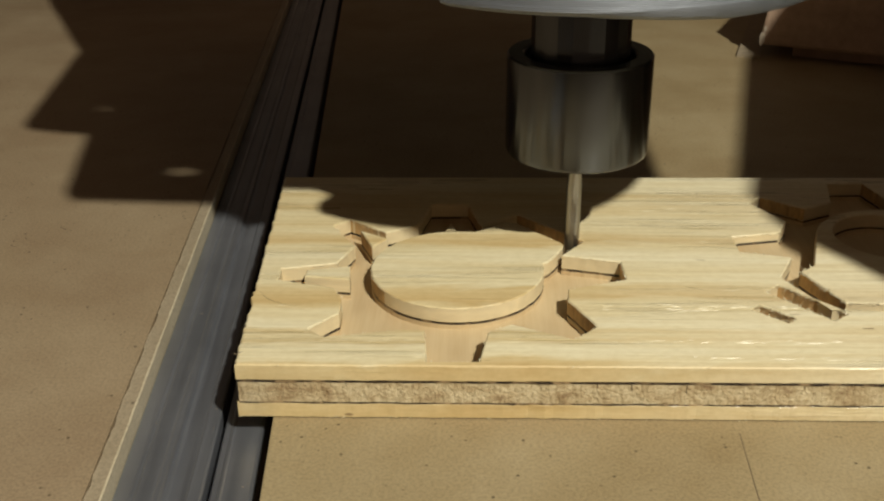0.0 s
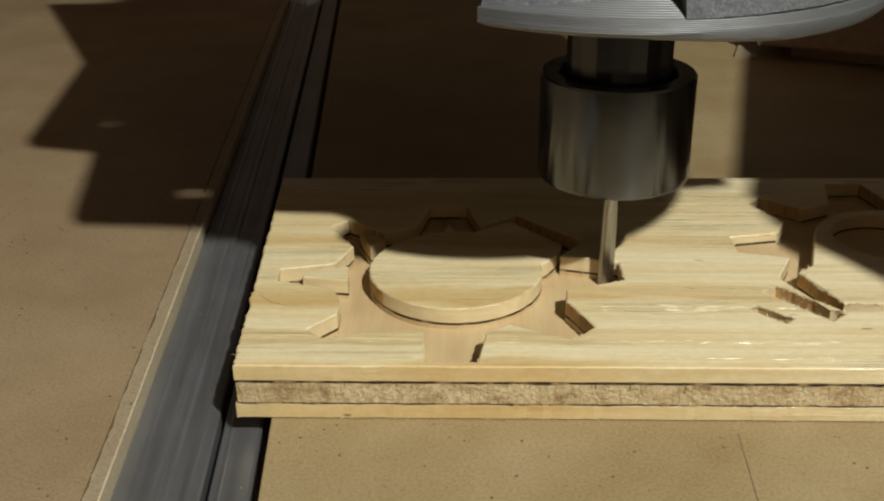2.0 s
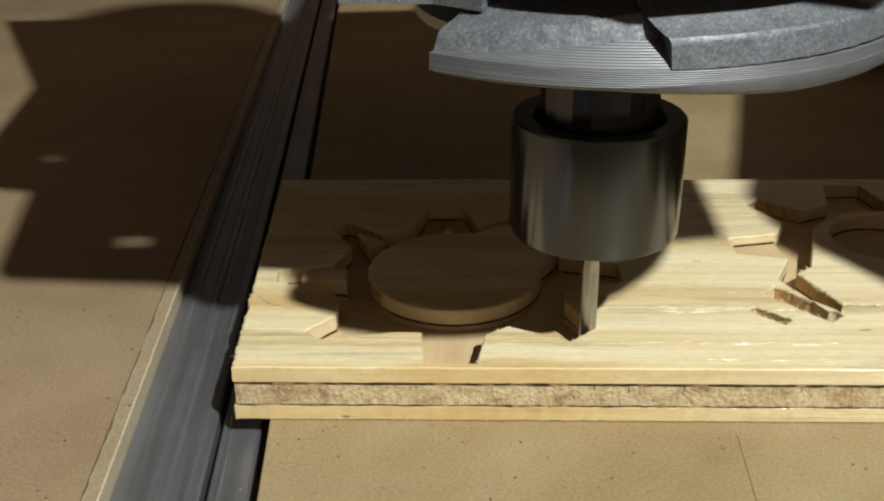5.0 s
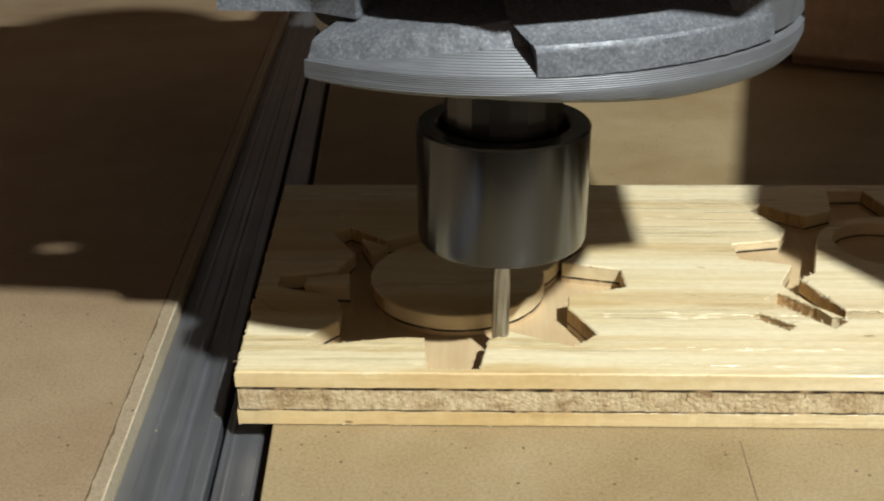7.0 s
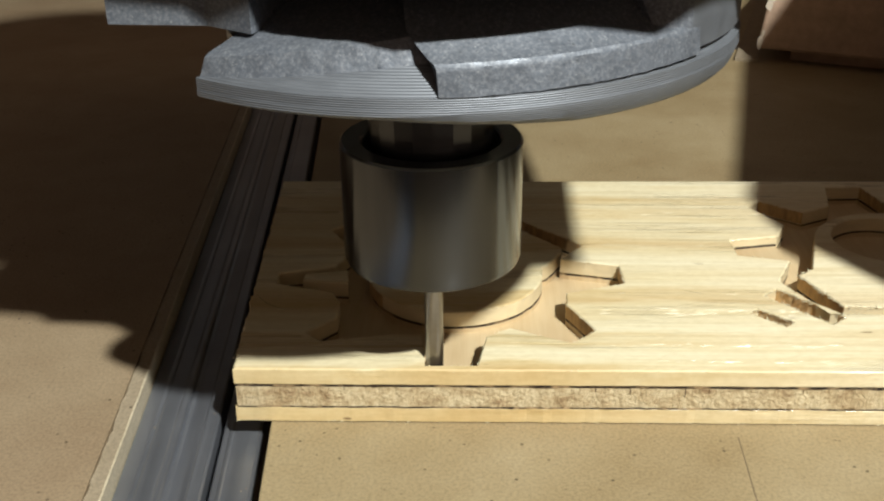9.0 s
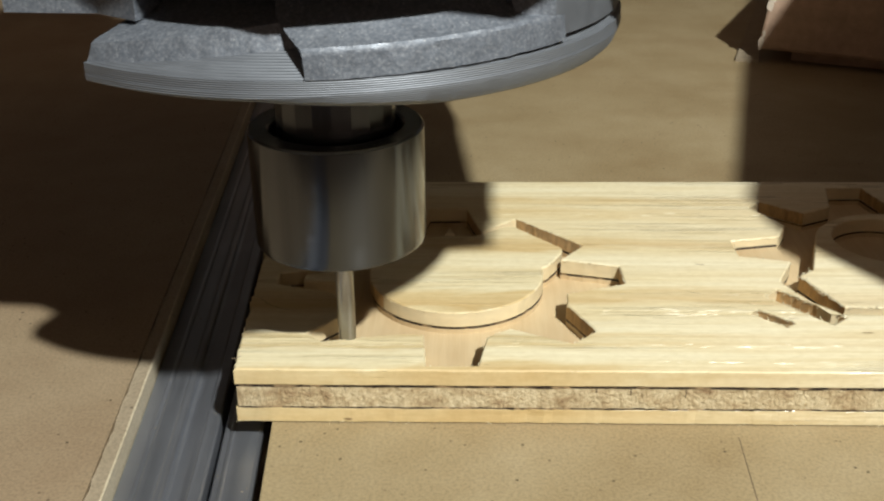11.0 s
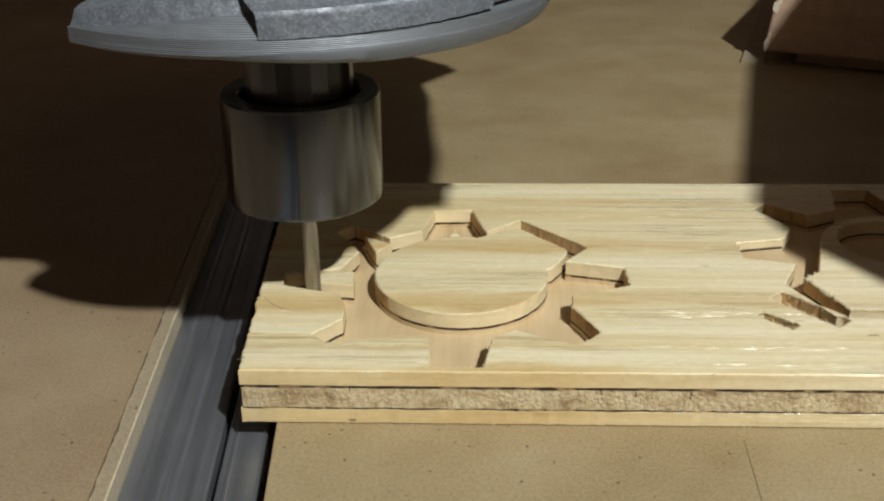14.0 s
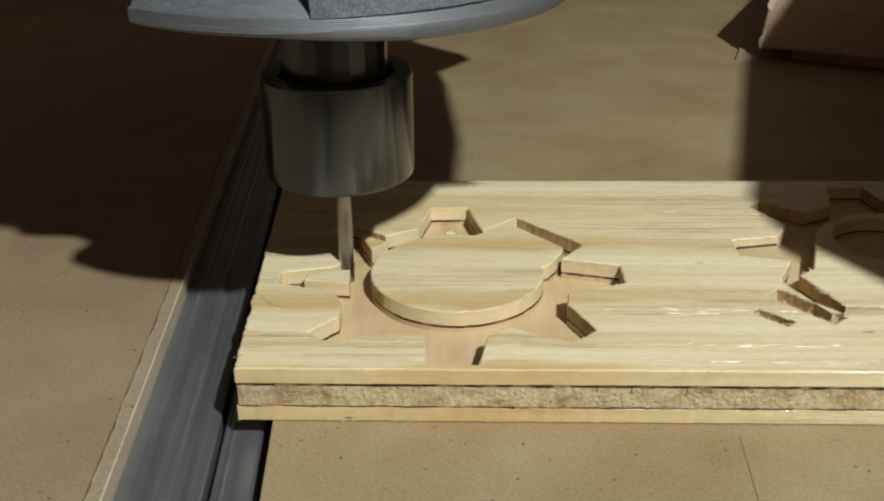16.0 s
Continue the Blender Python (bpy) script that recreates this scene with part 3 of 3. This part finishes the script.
def sweep_bm(profile_at, a0, a1, steps):
    """A closed section that may change along the way, swept round z."""
    bm, rings = bmesh.new(), []
    for i in range(steps + 1):
        s = i / steps
        a = radians(a0 + (a1 - a0) * s)
        rings.append([bm.verts.new((r * math.cos(a), r * math.sin(a), z)) for r, z in profile_at(s)])
    k = len(rings[0])
    for p, q in zip(rings, rings[1:]):
        for j in range(k):
            bm.faces.new((p[j], q[j], q[(j + 1) % k], p[(j + 1) % k]))
    bm.faces.new(rings[0]), bm.faces.new(rings[-1][::-1])
    return bm


def base_casting(r):
    R, z = 50.0, Z_BASE

    def rim(s):
        k = min(1, s / 0.21)
        d = min(1, max(0, (s * 186 - 31) / 30))
        p = [(33, z - 0.9), (R - 2.6 + 1.2 * d, z - 0.8 - 1.1 * d), (R - 0.25 - 0.5 * d, z + 0.2 - 1.4 * d)]
        p += [(R, z + 0.45 + 0.35 * d), (R, z + 1.2), (R - 0.05, z + 1.28), (R - 0.05, z + 2.75)]
        p += [(R - 0.05 - 4.35 * k * i / 4, z + 2.8 + 3.4 * k * i / 4) for i in range(5)]
        return p + [(R - 4.4 * k - 0.2, z + 2.9 + 3.4 * k), (33, z + 2.4 + 3.4 * k)]

    def ledge(s):
        low, rec = 2.7 + 3.4 * s, 4.2 * s
        ridge = low + 3.2 + 1.0 * s
        return [(36, z + low - 0.5), *((R - rec - 0.3 - 1.2 * i / 6, z + low + (ridge - 0.5 - low) * i / 6) for i in range(7)), (R - rec - 2.4, z + ridge), (R - rec - 6, z + ridge + 1.0), (34, z + ridge + 4.5), (33, z + ridge - 0.5)]

    def pad(s):
        low = 2.9 + 0.9 * s
        top = 7.0 + 1.0 * s
        return [(26, z + low), *((R + 0.1 - 0.35 * i / 7, z + low + (top - 0.5 - low) * i / 7) for i in range(8)), (R - 0.6, z + top), (R - 1.5, z + top + 0.35), (R - 3.5, z + top + 1.6), (R - 5.5, z + top + 3.0), (R - 14, z + 18.0), (28, z + 20), (26, z + 9)]

    # pale disc out of sight, added to reflect light into the shadow below
    part("bounce_disc", lathe_bm([(13, z + 0.2), (33.3, z + 0.2), (33.3, z + 2), (13, z + 2)], 72, cap=True), PALE_BOUNCE, r, "unseen pale disc under the base, added to bounce light down", 30)
    part("turned_rim", sweep_bm(rim, -126, 60, 120), TURNED, r, "turned rim with fine tool marks", 25)
    def cast_skin(bm, seed):
        """Uneven edges of the casting."""
        for v in bm.verts:
            q = v.co * 0.55
            v.co += Vector((noise.noise((q.x, q.y, q.z + seed)), noise.noise((q.x + 9, q.y, q.z + seed)), noise.noise((q.x, q.y + 9, q.z + seed)))) * 0.11
        return bm

    part("cast_ledge", cast_skin(sweep_bm(ledge, -125.5, -86.5, 90), 3), CAST, r, "", 30)
    pad_bm = sweep_bm(pad, -86.5, -40, 130)
    for v in pad_bm.verts:
        a, rad = math.atan2(v.co.y, v.co.x), math.hypot(v.co.x, v.co.y)
        k = max(0, 1 - (math.degrees(a) + 86.5) / 9)
        a -= radians(0.9 * min(8, max(0, R - rad))) * k
        v.co.x, v.co.y = rad * math.cos(a), rad * math.sin(a)
    part("raised_pad", cast_skin(pad_bm, 8), CAST, r, "rough sand-cast raised pad", 30)
    part("pad_end", cast_skin(sweep_bm(lambda s: [(30, z + 3.2), (R - 0.2, z + 3.4 + 0.4 * s), (R - 2.2 + 1.9 * s, z + 8.4 + 2 * s), (R - 7.0 + 6.6 * s, z + 16 + 3 * s), (R - 9.0 + 8.6 * s, z + 40), (30, z + 40)], -49.5, -42.5, 12), 5), CAST, r, "", 30)
    part("side_wall", sweep_bm(lambda s: [(R - 7, z + 4), (R - 0.25, z + 4.5), (R - 0.25, z + 40), (R - 7, z + 40)], -42.5, 70, 56), SMOOTH_TURNED, r, "smooth turned side wall", 25)
    # unseen slab, its outline made up to fit the shadow behind the rim
    part("shadow_foot", prism_bm([(-36, 10), (61, -2), (58, 34), (56, 94), (52.5, 112), (64, 129), (40, 152), (-36, 152)], z + 5, z + 12), CAST, r)
    part("clamp_lug", prism_bm([(-43, -32), (-29, -33), (-22, -38), (-18, -28), (-18, 60), (-43, 60)], z + 8, z + 20), CAST, r, "cast clamping lug")
    # unseen block, added to keep the lamp off the pad's and ledge's tops
    def shade_section(s):
        edge = 45.5 + 8.7 * min(1, s * 79 / 27)
        return [(30, 94), (edge - 1, 94), (edge, 95.5), (edge, 110), (30, 110)]

    part("pad_shade", sweep_bm(shade_section, -115, -36, 60), HOUSING, r, "unseen dark curved block, added to shade the pad and ledge", 30)
    part("motor_housing", lathe_bm([(12, z + 6), (34, z + 7), (35.5, z + 12), (35.5, z + 190), (10, z + 195)]), HOUSING, r, "dark cylindrical motor housing", 40)

    for x in (-40, 10):
        part("guide_bar", box_bm(x, x + 12, 120, 420, 118, 129, 0.6), RAIL, r)

    # unseen plate shaped to throw the router's shadow; its two holes let light through
    def hole(x, y, rad):
        return [(x + rad * (1 + 0.3 * math.sin(3 * q)) * math.cos(q), y + rad * (0.8 + 0.2 * math.cos(2 * q)) * math.sin(q)) for q in (2 * math.pi * i / 24 for i in range(24))]

    outline = [(-2, -60), (-18, -53), (-41, -50), (-73, -48), (-83, 0), (-104, 5), (-115, 86), (-162, 180), (40, 200), (70, 60), (75, 10), (74, -40), (57, -43), (44, -60), (12, -64)]
    place("shadow_plate", sheet_mesh("shadow_plate", [outline, hole(-47.5, -31.0, 6.0), hole(-85.5, 22.5, 5.4)], 112, 118), HOUSING, r, "unseen dark plate with two holes, shaped for the router shadow")


ROUTER = router()


# ---- things at the back and outside the view ----
def slant(bm, by=0.12):
    for v in bm.verts:
        v.co.x += v.co.z * by
    return bm


def box_behind():
    b = thing("cardboard_box", "worn brown cardboard box with scuffed corner standing on the bed", "box", at=(158, 261, 0))
    b.rotation_euler = (0, 0, radians(-24))
    part("carton", slant(box_bm(2.8, 132, 0, 90, 5.4, 40, 1.4)), CARD, b)
    part("carton_base", box_bm(16, 128, 9, 88, 0, 5.6), CARD, b)
    # folded flap lying beside the carton, narrowing towards the back
    bm = prism_bm([(-4.4, -1.8), (4.7, -1.7), (3.2, 10), (-17.6, 143.9), (-20.3, 142.8)], 0, 1.4)
    part("flap", bm, PALE_CARD, b, "folded paler cardboard flap")
    rng = random.Random(17)
    for x, z, w, h in ((4.6, 8.5, 1.2, 3.2), (5.4, 12.0, 0.7, 1.6), (6.6, 23.5, 1.6, 2.6), (8.2, 25.8, 0.9, 1.2)):
        ring = [(x + w * math.cos(q) * rng.uniform(0.6, 1.1), z + h * math.sin(q) * rng.uniform(0.6, 1.1)) for q in (2 * math.pi * i / 11 for i in range(11))]
        bm = bmesh.new()
        f = [bm.verts.new((px, -0.06, pz)) for px, pz in ring]
        g = [bm.verts.new((px, 0.5, pz)) for px, pz in ring]
        bm.faces.new(f)
        for m in range(11):
            bm.faces.new((f[m], f[(m + 1) % 11], g[(m + 1) % 11], g[m]))
        part("scuff", bm, TORN_CARD, b, "pale torn paper")


box_behind()


# Unseen plate, added and outlined to throw the standing shadow over the board's right.
def shade_plate():
    s = thing("shade_caster", "unseen dark plate on two posts, added to cast the shadow at the right", "machine frame")
    part("plate", prism_bm([(159, -28), (318, -310), (430, -310), (430, 260), (228, 260), (166, 10), (162, 2), (157.5, -12)], 118, 126), HOUSING, s)
    for y in (-80, 230):
        part("post", box_bm(405, 425, y, y + 20, 0, 118), HOUSING, s)


shade_plate()


def gantry():
    g = thing("gantry", "dark machine gantry spanning the bed on two posts", "machine frame")
    part("beam", box_bm(-470, 520, 300, 350, 131, 200, 1.0), HOUSING, g)
    for x in (-470, 490):
        part("post", box_bm(x, x + 30, 305, 345, 0, 131, 1.0), HOUSING, g)


gantry()

def chips():
    """Fine pale chips lying on the track and the bed beside it."""
    rng, bm = random.Random(41), bmesh.new()
    for i in range(80):
        y = rng.uniform(-60, 60)
        on_track = i < 60
        u = rng.choice((rng.uniform(-20, -13), rng.uniform(-8, -5.5), rng.uniform(-3.4, 3.4))) if on_track else rng.uniform(-75, -26)
        z, r = (-4.98, rng.uniform(0.05, 0.17)) if on_track else (0.0, rng.uniform(0.05, 0.12))
        o, turn = Vector((lean_x(u, y), y, z)), rng.uniform(0, 6.3)
        base = [bm.verts.new(o + Vector((r * k * math.cos(turn + q), r * math.sin(turn + q), 0))) for q, k in ((0, 1.6), (1.7, 0.9), (3.1, 1.4), (4.6, 0.8))]
        tip = bm.verts.new(o + Vector((0, 0, r * 0.8)))
        for m in range(4):
            bm.faces.new((base[m], base[(m + 1) % 4], tip))
    tagged(finish("wood_chips", bm, PALE_CARD), "fine pale wood chips strewn over the track", "wood chips", kind="stuff")


chips()


TOOL = [
    (0.0, 68.67, 57.99),
    (0.5, 66.35, 52.16),
    (1.0, 64.35, 46.27),
    (1.5, 69.21, 44.49),
    (2.0, 75.65, 43.63),
    (2.5, 77.29, 37.88),
    (3.0, 72.72, 34.81),
    (3.5, 66.40, 33.42),
    (4.0, 63.38, 27.86),
    (4.5, 66.30, 22.50),
    (5.0, 69.00, 16.00),
    (5.5, 65.30, 12.00),
    (6.0, 59.50, 16.00),
    (6.5, 56.13, 15.38),
    (7.0, 50.85, 15.12),
    (7.5, 47.19, 11.25),
    (8.0, 45.65, 5.00),
    (8.5, 42.04, 1.89),
    (9.0, 38.32, 4.52),
    (9.5, 36.00, 9.00),
    (10.0, 33.00, 12.80),
    (10.5, 27.00, 13.00),
    (11.0, 20.50, 12.50),
    (11.5, 17.15, 12.03),
    (12.0, 15.31, 16.49),
    (12.5, 18.45, 22.04),
    (13.0, 18.39, 27.60),
    (13.5, 15.83, 33.16),
    (14.0, 9.52, 34.50),
    (14.5, 4.90, 36.43),
    (15.0, 5.25, 42.47),
    (15.5, 11.51, 44.28),
    (16.0, 16.39, 46.71),
]


def motions():
    walk(ROUTER, [(t, pose(x * MM, y * MM, 0)) for t, x, y in TOOL])


motions()
